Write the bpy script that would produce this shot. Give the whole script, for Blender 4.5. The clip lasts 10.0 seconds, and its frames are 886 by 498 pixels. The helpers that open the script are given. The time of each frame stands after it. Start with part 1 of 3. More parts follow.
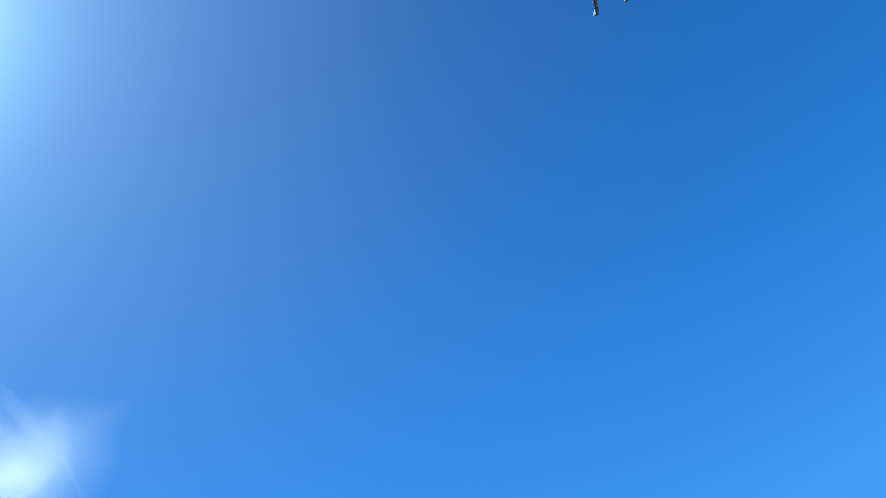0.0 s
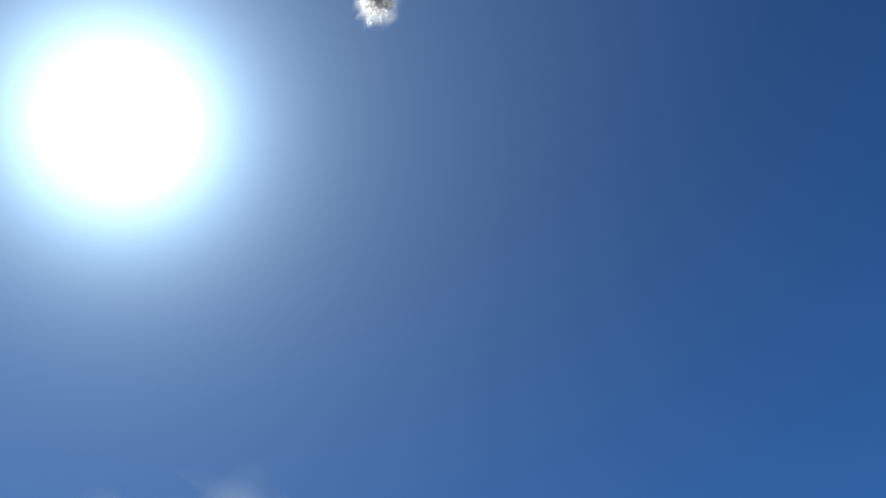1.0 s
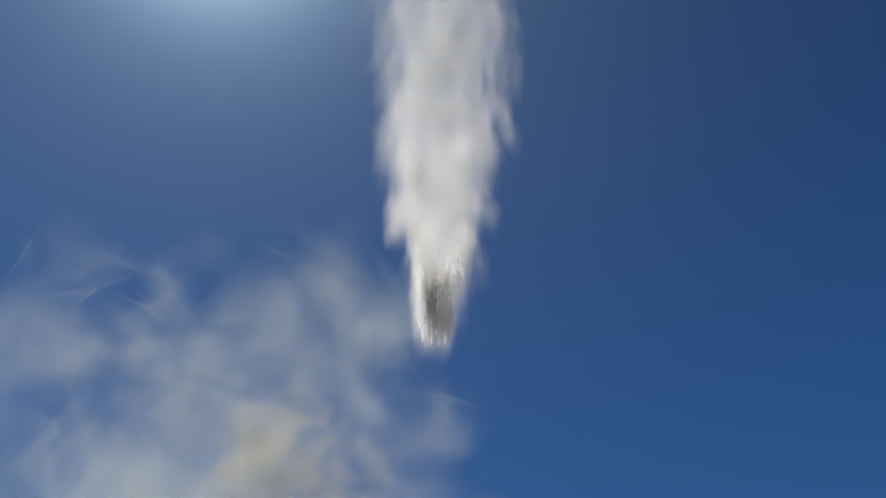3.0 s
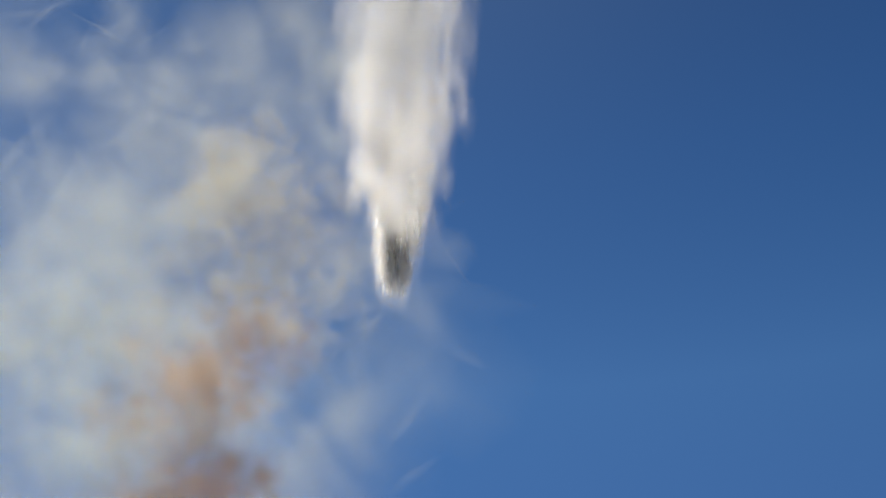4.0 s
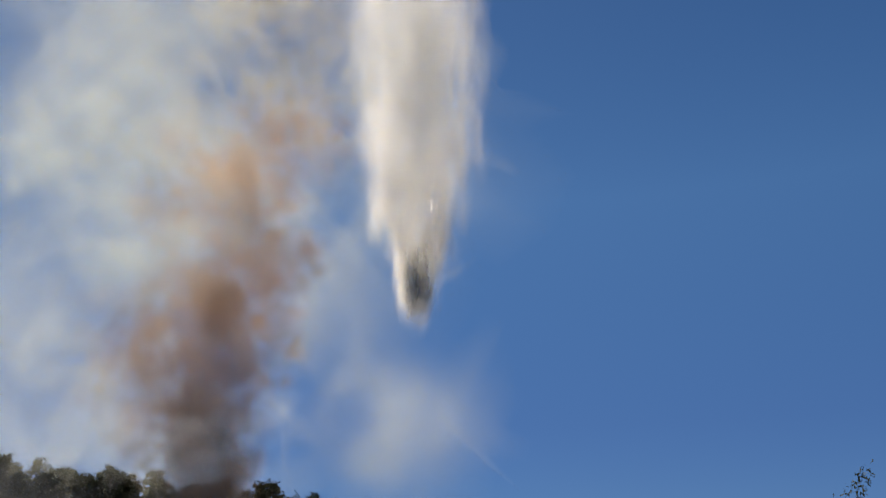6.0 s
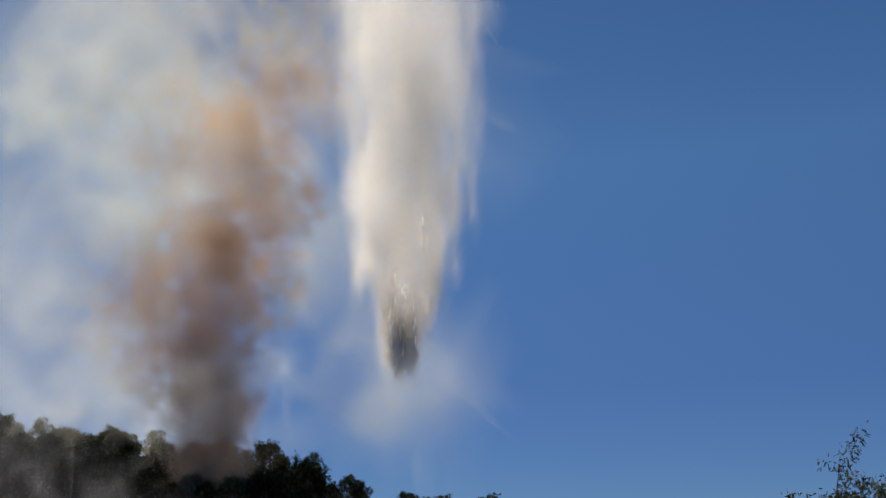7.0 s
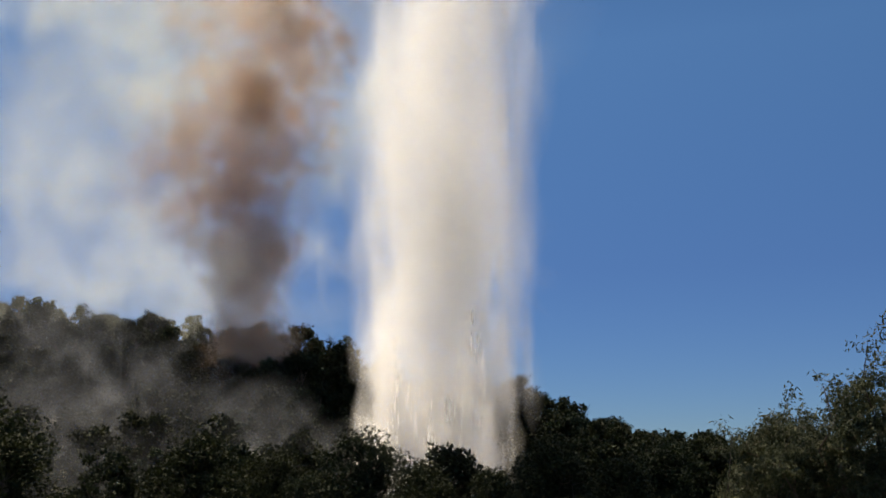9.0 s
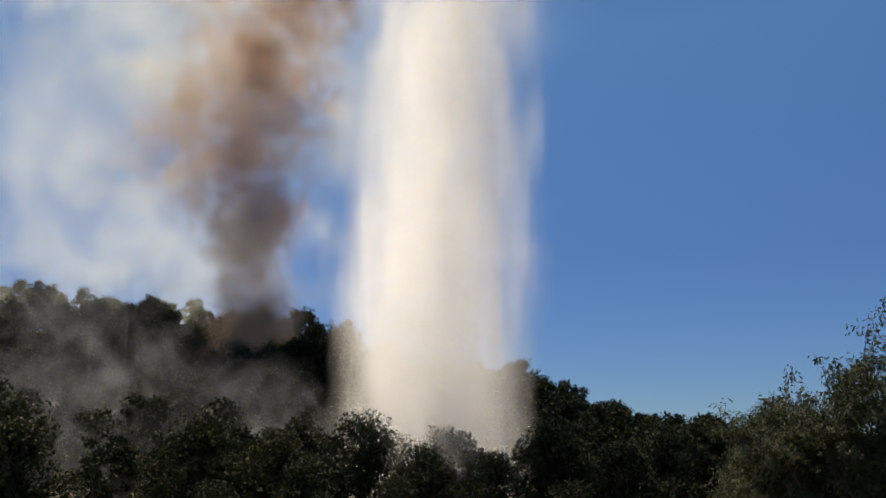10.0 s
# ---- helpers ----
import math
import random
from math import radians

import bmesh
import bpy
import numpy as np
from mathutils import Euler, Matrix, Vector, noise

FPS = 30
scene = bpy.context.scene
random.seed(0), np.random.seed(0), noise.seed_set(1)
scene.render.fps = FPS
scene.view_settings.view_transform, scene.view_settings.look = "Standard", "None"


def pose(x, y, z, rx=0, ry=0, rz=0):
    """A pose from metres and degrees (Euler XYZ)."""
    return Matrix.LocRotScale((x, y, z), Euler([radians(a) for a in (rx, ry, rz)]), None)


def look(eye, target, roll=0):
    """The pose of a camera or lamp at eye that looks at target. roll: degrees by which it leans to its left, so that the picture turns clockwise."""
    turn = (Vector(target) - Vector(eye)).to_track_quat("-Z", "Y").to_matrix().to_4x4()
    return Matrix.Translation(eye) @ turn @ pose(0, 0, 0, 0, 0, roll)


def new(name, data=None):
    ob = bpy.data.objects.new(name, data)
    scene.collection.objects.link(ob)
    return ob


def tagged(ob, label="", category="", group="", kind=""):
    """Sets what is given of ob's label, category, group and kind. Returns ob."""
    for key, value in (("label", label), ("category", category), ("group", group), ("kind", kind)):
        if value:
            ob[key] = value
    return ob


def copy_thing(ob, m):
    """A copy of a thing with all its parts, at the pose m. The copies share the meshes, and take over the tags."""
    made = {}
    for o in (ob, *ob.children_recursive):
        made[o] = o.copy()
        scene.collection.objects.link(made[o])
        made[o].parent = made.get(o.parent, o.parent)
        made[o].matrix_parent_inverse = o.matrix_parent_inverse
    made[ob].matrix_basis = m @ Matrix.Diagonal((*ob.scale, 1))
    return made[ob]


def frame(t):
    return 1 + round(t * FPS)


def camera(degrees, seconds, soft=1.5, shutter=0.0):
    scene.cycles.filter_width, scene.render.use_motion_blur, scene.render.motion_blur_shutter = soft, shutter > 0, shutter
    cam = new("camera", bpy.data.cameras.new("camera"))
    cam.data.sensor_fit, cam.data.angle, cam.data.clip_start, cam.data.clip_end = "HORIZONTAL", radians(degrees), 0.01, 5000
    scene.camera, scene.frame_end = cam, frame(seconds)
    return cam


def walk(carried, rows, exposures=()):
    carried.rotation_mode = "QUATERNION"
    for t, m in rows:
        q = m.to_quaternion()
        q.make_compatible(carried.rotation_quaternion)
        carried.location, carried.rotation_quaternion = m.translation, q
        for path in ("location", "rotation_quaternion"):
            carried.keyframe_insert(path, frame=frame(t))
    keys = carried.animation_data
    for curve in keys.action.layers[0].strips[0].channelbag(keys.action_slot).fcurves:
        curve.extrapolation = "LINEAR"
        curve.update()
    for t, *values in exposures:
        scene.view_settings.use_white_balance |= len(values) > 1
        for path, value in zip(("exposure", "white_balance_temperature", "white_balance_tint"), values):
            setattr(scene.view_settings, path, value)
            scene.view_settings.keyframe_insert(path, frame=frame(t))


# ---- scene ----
EYE = (0.0, 0.0, 1.6)
cam = camera(50, 10.0, soft=1.8)


def aim(yaw, pitch, roll):
    """A pose at the eye: yaw to the left, pitch up, roll, in degrees."""
    return (Matrix.Translation(EYE) @ Matrix.Rotation(radians(yaw), 4, "Z")
            @ Matrix.Rotation(radians(90 + pitch), 4, "X") @ Matrix.Rotation(radians(roll), 4, "Z"))


PATH = [(0, -34.14, 49.02, -31.27), (0.3, -27.8, 53.44, -26.33), (0.6, -22.32, 58.92, -21.76),
        (0.9, -15.83, 61.2, -16.12), (1.0, -13.53, 61.95, -14.1), (1.2, -5.53, 61.98, -7.04),
        (1.5, -0.11, 61.26, -2.28), (1.8, 2.48, 58.5, -0.04), (2.0, 2.87, 58.2, 0.3), (2.2, 2.52, 57.95, 0),
        (3.3, -1.46, 44.63, 0), (3.5, -1.46, 42.04, 0), (4.0, -3.79, 33.38, 0), (4.5, -3.86, 27.53, 0),
        (5.0, -3.42, 24.95, 0), (5.5, -2.5, 23.13, 0), (6.8, -1.42, 20.62, 0), (7, -1.89, 19.86, 0),
        (7.5, -1.08, 17.66, 0), (8, -0.37, 15.87, 0), (8.5, 0.07, 14.67, 0), (9, -0.05, 12.98, 0),
        (9.5, 0.17, 12.12, 0), (10.0, 0, 12, 0)]
walk(cam, [(t, aim(y, p, r)) for t, y, p, r in PATH],
     exposures=[(0, 1.4, 5000, -8), (0.6, 0.95, 5450, 0), (1.0, 0.5, 5700, 4), (1.5, 0.0, 5900, 8), (2.2, -0.42, 5850, 8),
                (3.5, -0.12, 5950, 8), (4.5, 0.1, 6450, 10), (7.5, 0.15, 6750, 10), (10.0, 0.42, 7100, 10)])

# ---- daylight ----
SUN = Vector((-0.2104, 0.3227, 0.9228)).normalized()
world = bpy.data.worlds.new("sky")
scene.world = world
world.use_nodes = True
wn, wl = world.node_tree.nodes, world.node_tree.links
wn.clear()
sky = wn.new("ShaderNodeTexSky")
sky.sky_type, sky.sun_disc = "NISHITA", False
sky.sun_elevation, sky.sun_rotation = math.asin(SUN.z), math.atan2(SUN.x, SUN.y)
sky.air_density, sky.dust_density, sky.ozone_density, sky.altitude = 1.0, 0.0, 3.0, 900
# the sun's glare and lens bloom, painted into the sky round its direction
coord = wn.new("ShaderNodeTexCoord")
unit = wn.new("ShaderNodeVectorMath")
unit.operation = "NORMALIZE"
dot = wn.new("ShaderNodeVectorMath")
dot.operation, dot.inputs[1].default_value = "DOT_PRODUCT", SUN


def world_math(op, a, b):
    n = wn.new("ShaderNodeMath")
    n.operation = op
    for socket, v in zip(n.inputs, (a, b)):
        if isinstance(v, (int, float)):
            socket.default_value = v
        else:
            wl.new(v, socket)
    return n.outputs[0]


wl.new(coord.outputs["Generated"], unit.inputs[0])
wl.new(unit.outputs[0], dot.inputs[0])
angle = world_math("ARCCOSINE", world_math("MINIMUM", dot.outputs["Value"], 0.999999), 0)
core = world_math("MULTIPLY", 4.9, world_math("POWER", math.e, world_math("MULTIPLY", angle, -1 / radians(2.6))))
halo = world_math("MULTIPLY", 0.30, world_math("POWER", math.e, world_math("MULTIPLY", angle, -1 / radians(15))))
glow = wn.new("ShaderNodeBackground")
glow.inputs["Color"].default_value = (0.74, 0.91, 1, 1)
wl.new(world_math("ADD", core, halo), glow.inputs["Strength"])
back = wn.new("ShaderNodeBackground")
back.inputs["Strength"].default_value = 0.078
deep = wn.new("ShaderNodeHueSaturation")
deep.inputs["Saturation"].default_value = 1.12
clean = wn.new("ShaderNodeMixRGB")
clean.blend_type, clean.inputs[0].default_value = "MULTIPLY", 1
# a clear dry sky: deeper towards the zenith
height = wn.new("ShaderNodeSeparateXYZ")
wl.new(unit.outputs[0], height.inputs[0])
depth = wn.new("ShaderNodeValToRGB")
while len(depth.color_ramp.elements) < 5:
    depth.color_ramp.elements.new(0.5)
for stop, (at, tone) in zip(depth.color_ramp.elements, ((0.05, (0.31, 0.44, 0.68)), (0.2, (0.39, 0.51, 0.73)), (0.42, (0.62, 0.80, 0.92)),
                                                      (0.62, (0.36, 0.59, 0.77)), (0.88, (0.08, 0.29, 0.48)))):
    stop.position, stop.color = at, (*tone, 1)
wl.new(height.outputs["Z"], depth.inputs[0])
wl.new(depth.outputs[0], clean.inputs[2])
wl.new(sky.outputs[0], deep.inputs["Color"])
wl.new(deep.outputs[0], clean.inputs[1])
wl.new(clean.outputs[0], back.inputs["Color"])
both = wn.new("ShaderNodeAddShader")
wl.new(back.outputs[0], both.inputs[0])
wl.new(glow.outputs[0], both.inputs[1])
wout = wn.new("ShaderNodeOutputWorld")
wl.new(both.outputs[0], wout.inputs["Surface"])

sun_lamp = bpy.data.lights.new("sun", "SUN")
sun_lamp.energy, sun_lamp.angle, sun_lamp.color = 4.6, radians(0.5), (1.0, 0.88, 0.71)
sun_ob = new("sun", sun_lamp)
sun_ob.matrix_world = look((0, 0, 300), Vector((0, 0, 300)) - SUN)
scene.cycles.transparent_max_bounces = 160
scene.cycles.max_bounces, scene.cycles.diffuse_bounces = 3, 2


# ---- materials ----
def nodes_of(name):
    m = bpy.data.materials.new(name)
    m.use_nodes = True
    m.node_tree.nodes.clear()
    return m, m.node_tree.nodes, m.node_tree.links


def ramp_of(n, l, source, stops):
    r = n.new("ShaderNodeValToRGB")
    e = r.color_ramp.elements
    while len(e) < len(stops):
        e.new(0.5)
    for k, (p, c) in zip(e, stops):
        k.position, k.color = p, (*c, 1)
    l.new(source, r.inputs[0])
    return r.outputs[0]


def noise_of(n, l, scale, detail=4.0, coords="Object", stretch=(1, 1, 1), rough=0.6):
    c = n.new("ShaderNodeTexCoord")
    mp = n.new("ShaderNodeMapping")
    mp.inputs["Scale"].default_value = stretch
    t = n.new("ShaderNodeTexNoise")
    t.inputs["Scale"].default_value, t.inputs["Detail"].default_value, t.inputs["Roughness"].default_value = scale, detail, rough
    l.new(c.outputs[coords], mp.inputs[0])
    l.new(mp.outputs[0], t.inputs["Vector"])
    return t.outputs["Fac"]


def vapour(name, colours, alpha, passing=(1, 1, 1), scale=0.12, thin=0.34, thick=0.60, stretch=(1, 1, 1)):
    """Thin drifting matter: each flake is densest at its middle and broken up by drifts in the air; it lets part of the light
    through, tinted by what it takes out, and scatters the rest forwards and back."""
    m, n, l = nodes_of(name)
    geo = n.new("ShaderNodeNewGeometry")
    col = ramp_of(n, l, geo.outputs["Random Per Island"], [(0.0, colours[0]), (1.0, colours[1])])
    diffuse, trans, add = n.new("ShaderNodeBsdfDiffuse"), n.new("ShaderNodeBsdfTranslucent"), n.new("ShaderNodeAddShader")
    l.new(col, diffuse.inputs["Color"])
    l.new(col, trans.inputs["Color"])
    l.new(diffuse.outputs[0], add.inputs[0])
    l.new(trans.outputs[0], add.inputs[1])
    dens = n.new("ShaderNodeAttribute")
    dens.attribute_name = "flake_mass"
    drift = ramp_of(n, l, noise_of(n, l, scale, 2.5, stretch=stretch, rough=0.55), [(thin, (0, 0, 0)), (thick, (1, 1, 1))])
    body, amount = n.new("ShaderNodeMath"), n.new("ShaderNodeMath")
    body.operation = amount.operation = "MULTIPLY"
    l.new(dens.outputs["Fac"], body.inputs[0])
    l.new(drift, body.inputs[1])
    l.new(body.outputs[0], amount.inputs[0])
    amount.inputs[1].default_value = alpha
    clear, out, veil = n.new("ShaderNodeBsdfTransparent"), n.new("ShaderNodeOutputMaterial"), n.new("ShaderNodeMixShader")
    l.new(amount.outputs[0], veil.inputs[0])
    clear.inputs["Color"].default_value = (*passing, 1)
    l.new(clear.outputs[0], veil.inputs[1])
    l.new(add.outputs[0], veil.inputs[2])
    l.new(veil.outputs[0], out.inputs["Surface"])
    return m


def leafy(name, dark, light, tip):
    """Foliage: each leaf its own shade, larger tufts lighter or darker, light shining through."""
    m, n, l = nodes_of(name)
    geo, info = n.new("ShaderNodeNewGeometry"), n.new("ShaderNodeObjectInfo")
    col = ramp_of(n, l, geo.outputs["Random Per Island"], [(0.0, dark), (0.6, light), (1.0, tip)])
    tuft = ramp_of(n, l, noise_of(n, l, 0.55, 3), [(0.3, (0.55, 0.55, 0.5)), (0.7, (1.25, 1.2, 1.05))])
    tree = ramp_of(n, l, info.outputs["Random"], [(0.0, (0.75, 0.85, 0.8)), (1.0, (1.15, 1.05, 0.85))])
    mul, mul2 = n.new("ShaderNodeMixRGB"), n.new("ShaderNodeMixRGB")
    mul.blend_type = mul2.blend_type = "MULTIPLY"
    mul.inputs[0].default_value = mul2.inputs[0].default_value = 1
    l.new(col, mul.inputs[1])
    l.new(tuft, mul.inputs[2])
    l.new(mul.outputs[0], mul2.inputs[1])
    l.new(tree, mul2.inputs[2])
    p, tr, mix, out = n.new("ShaderNodeBsdfPrincipled"), n.new("ShaderNodeBsdfTranslucent"), n.new("ShaderNodeMixShader"), n.new("ShaderNodeOutputMaterial")
    p.inputs["Roughness"].default_value, p.inputs["Specular IOR Level"].default_value = 0.7, 0.2
    l.new(mul2.outputs[0], p.inputs["Base Color"])
    l.new(mul2.outputs[0], tr.inputs["Color"])
    mix.inputs[0].default_value = 0.15
    l.new(p.outputs[0], mix.inputs[1])
    l.new(tr.outputs[0], mix.inputs[2])
    l.new(mix.outputs[0], out.inputs["Surface"])
    return m


def solid(name, stops, rough, scale, metal=0.0, stretch=(1, 1, 1), bump=0.0):
    m, n, l = nodes_of(name)
    p, out = n.new("ShaderNodeBsdfPrincipled"), n.new("ShaderNodeOutputMaterial")
    f = noise_of(n, l, scale, 8, stretch=stretch)
    l.new(ramp_of(n, l, f, stops), p.inputs["Base Color"])
    p.inputs["Roughness"].default_value, p.inputs["Metallic"].default_value = rough, metal
    if bump:
        b = n.new("ShaderNodeBump")
        b.inputs["Strength"].default_value = bump
        l.new(f, b.inputs["Height"])
        l.new(b.outputs[0], p.inputs["Normal"])
    l.new(p.outputs[0], out.inputs["Surface"])
    return m


BARK = solid("bark", [(0.3, (0.05, 0.04, 0.03)), (0.7, (0.16, 0.13, 0.10))], 0.9, 6, stretch=(1, 1, 0.2), bump=0.6)
DEAD = solid("dead_wood", [(0.3, (0.10, 0.09, 0.08)), (0.7, (0.24, 0.22, 0.2))], 0.9, 6, stretch=(1, 1, 0.2), bump=0.5)
OAK = leafy("oak_leaves", (0.011, 0.018, 0.008), (0.022, 0.031, 0.014), (0.040, 0.052, 0.022))
PINE = leafy("pine_needles", (0.018, 0.032, 0.02), (0.036, 0.055, 0.03), (0.06, 0.08, 0.04))
WILLOW = leafy("willow_leaves", (0.048, 0.06, 0.038), (0.088, 0.105, 0.068), (0.18, 0.19, 0.145))
SCRUB = leafy("scrub_leaves", (0.032, 0.036, 0.022), (0.056, 0.058, 0.036), (0.105, 0.10, 0.07))
FRESH = leafy("fresh_leaves", (0.07, 0.12, 0.03), (0.14, 0.21, 0.05), (0.24, 0.32, 0.09))
EARTH = solid("earth", [(0.25, (0.05, 0.045, 0.025)), (0.5, (0.10, 0.09, 0.05)), (0.75, (0.16, 0.14, 0.08))], 0.95, 0.35, bump=0.4)
BROWN = vapour("brown_smoke", ((0.55, 0.41, 0.30), (0.63, 0.49, 0.37)), 0.17, scale=0.11, thin=0.26, thick=0.62)
DARK = vapour("dark_smoke", ((0.50, 0.36, 0.26), (0.60, 0.44, 0.32)), 0.22, scale=0.11, thin=0.26, thick=0.62)
GREEN = vapour("pale_smoke", ((0.54, 0.52, 0.44), (0.60, 0.58, 0.50)), 0.14, scale=0.07, thin=0.28, thick=0.62)
HAZE = vapour("thin_haze", ((0.57, 0.60, 0.55), (0.63, 0.66, 0.60)), 0.095, scale=0.025, thin=0.02, thick=0.80)
MIST = vapour("grey_mist", ((0.25, 0.27, 0.31), (0.31, 0.33, 0.37)), 0.09, scale=0.08, thin=0.28, thick=0.66)
WATER = vapour("water_spray", ((0.55, 0.56, 0.57), (0.61, 0.62, 0.63)), 0.095, scale=0.4, thin=0.12, thick=0.60, stretch=(1, 1, 0.2))
CORE = vapour("dense_water", ((0.66, 0.66, 0.66), (0.74, 0.74, 0.74)), 0.15, scale=0.3, thin=0.02, thick=0.60, stretch=(1, 1, 0.2))
JET = vapour("water_streak", ((0.72, 0.72, 0.72), (0.8, 0.8, 0.8)), 0.6, scale=0.8, thin=0.1, thick=0.4, stretch=(1, 1, 0.2))
PAINT = solid("grey_paint", [(0.3, (0.10, 0.11, 0.12)), (0.7, (0.15, 0.16, 0.17))], 0.45, 1.5)
BLADE = solid("blade_paint", [(0.3, (0.035, 0.035, 0.04)), (0.7, (0.06, 0.06, 0.065))], 0.5, 2)
GLASS = solid("cockpit_glass", [(0.3, (0.02, 0.025, 0.03)), (0.7, (0.03, 0.035, 0.04))], 0.08, 1)


# ---- building ----
def mesh_of(name, verts, faces, material, smooth=False):
    me = bpy.data.meshes.new(name)
    faces = np.asarray(faces)
    k = faces.shape[1]
    me.vertices.add(len(verts))
    me.vertices.foreach_set("co", np.asarray(verts, dtype=np.float32).ravel())
    me.loops.add(faces.size)
    me.loops.foreach_set("vertex_index", faces.astype(np.int32).ravel())
    me.polygons.add(len(faces))
    me.polygons.foreach_set("loop_start", np.arange(0, faces.size, k, dtype=np.int32))
    me.polygons.foreach_set("use_smooth", np.full(len(faces), smooth))
    me.update(calc_edges=True)
    me.materials.append(material)
    return me


def part(name, bm, material, parent, label=""):
    me = bpy.data.meshes.new(name)
    bm.to_mesh(me)
    bm.free()
    me.materials.append(material)
    for f in me.polygons:
        f.use_smooth = True
    ob = new(name, me)
    ob.parent = parent
    return tagged(ob, label)


def turns(rng, n):
    """n random rotation matrices."""
    q = rng.normal(size=(n, 4))
    q /= np.linalg.norm(q, axis=1)[:, None]
    w, x, y, z = q.T
    return np.stack([np.stack([1 - 2 * (y * y + z * z), 2 * (x * y - w * z), 2 * (x * z + w * y)], 1),
                     np.stack([2 * (x * y + w * z), 1 - 2 * (x * x + z * z), 2 * (y * z - w * x)], 1),
                     np.stack([2 * (x * z - w * y), 2 * (y * z + w * x), 1 - 2 * (x * x + y * y)], 1)], 1)


def flakes(name, centres, sizes, material, rng, upright=0.0):
    """One mesh of many small shallow bowls of matter, turned at random or, for falling water, standing and upright times
    as tall as wide; each is densest at its middle and thins out to nothing at its uneven rim. Matter this fine takes light
    from above alike on all sides, so its shading does not follow the turn of the flake."""
    n, k = len(centres), 9
    w = np.arange(k) * 2 * math.pi / k
    ring = np.stack([np.cos(w), np.sin(w), np.zeros(k)], 1)
    base = np.concatenate([[[0, 0, 0.08]], ring * 0.5 + [0, 0, 0.05], ring])
    dens = np.concatenate([[1.0], np.full(k, 0.45), np.zeros(k)])
    shape = base[None] * rng.uniform(0.7, 1.3, (n, 1, 3)) * (1 + 0.14 * rng.normal(size=(n, len(base), 1)).clip(-1.5, 1.5))
    if upright:
        a = rng.random(n) * 2 * math.pi
        flat = shape.copy()
        shape[:, :, 0] = flat[:, :, 0] * np.cos(a)[:, None] - flat[:, :, 2] * np.sin(a)[:, None]
        shape[:, :, 1] = flat[:, :, 0] * np.sin(a)[:, None] + flat[:, :, 2] * np.cos(a)[:, None]
        shape[:, :, 2] = flat[:, :, 1] * upright
    else:
        shape = np.einsum("nij,nvj->nvi", turns(rng, n), shape)
    v = centres[:, None] + shape * np.asarray(sizes)[:, None, None]
    f = [(0, 1 + q, 1 + (q + 1) % k) for q in range(k)]
    for q in range(k):
        p = (q + 1) % k
        f += [(1 + q, 1 + k + q, 1 + k + p), (1 + q, 1 + k + p, 1 + p)]
    f = np.array(f)[None] + (np.arange(n) * len(base))[:, None, None]
    me = mesh_of(name, v.reshape(-1, 3), f.reshape(-1, 3), material, True)
    me.attributes.new("flake_mass", "FLOAT", "POINT").data.foreach_set("value", np.tile(dens, n).astype(np.float32))
    me.normals_split_custom_set_from_vertices([(0.0, 0.0, 1.0)] * len(me.vertices))
    return me


def cloud_points(rng, n, spread, lumps):
    """Points in a billowing heap: lumps of several sizes inside a soft ellipsoid."""
    heads = rng.normal(size=(lumps, 3)).clip(-1.5, 1.5) * 0.6
    reach = rng.uniform(0.34, 0.66, lumps)
    which = rng.choice(lumps, n, p=reach ** 2 / (reach ** 2).sum())
    pts = heads[which] + rng.normal(size=(n, 3)).clip(-1.5, 1.5) * reach[which][:, None] * 0.75
    far = np.linalg.norm(pts, axis=1)
    pts *= np.minimum(1, 1.3 / far)[:, None] ** 0.8
    return pts * np.asarray(spread), (1.15 - 0.4 * far).clip(0.6, 1)


# ---- ground ----
def step(a, b, v):
    u = np.clip((np.asarray(v, float) - a) / (b - a), 0, 1)
    return u * u * (3 - 2 * u)


def ground_z(x, y):
    """Height of the land: a slope down from the camera, then the wooded hill, high in the west."""
    x, y = np.asarray(x, float), np.asarray(y, float)
    crest = 150 + 36 * step(-18, -48, x)
    height = np.interp(x, [-140, -75, -45, -20, -5, 10, 20, 30, 45, 90], [34.5, 32, 28.7, 20.8, 15.2, 13.6, 10.3, 6, 3.2, 1.5])
    u = np.clip((y - 72) / (crest - 72), 0, None)
    rise = np.where(u < 1, u ** 1.15, np.exp(-((u - 1) / 0.9) ** 2))
    ripple = 0.5 * np.sin(x * 0.13 + 1.3) * np.sin(y * 0.11) + 0.25 * np.sin(x * 0.41 + y * 0.33)
    near = step(6, 30, np.hypot(x, y))
    return -7 * step(6, 46, y) + height * rise * step(60, 90, y) + ripple * near


def build_ground():
    xs = np.concatenate([-np.geomspace(3000, 125, 14), np.arange(-120, 121, 3.0), np.geomspace(125, 3000, 14)])
    ys = np.concatenate([-np.geomspace(3000, 42, 14), np.arange(-39, 250, 3.0), np.geomspace(255, 3000, 16)])
    gx, gy = np.meshgrid(xs, ys)
    v = np.stack([gx, gy, ground_z(gx, gy)], -1).reshape(-1, 3)
    w = len(xs)
    i = (np.arange(len(ys) - 1)[:, None] * w + np.arange(w - 1)[None]).ravel()
    ob = new("ground", mesh_of("ground", v, np.stack([i, i + 1, i + w + 1, i + w], 1), EARTH, True))
    return tagged(ob, "dry brown earth under the forest", "ground", kind="structure")


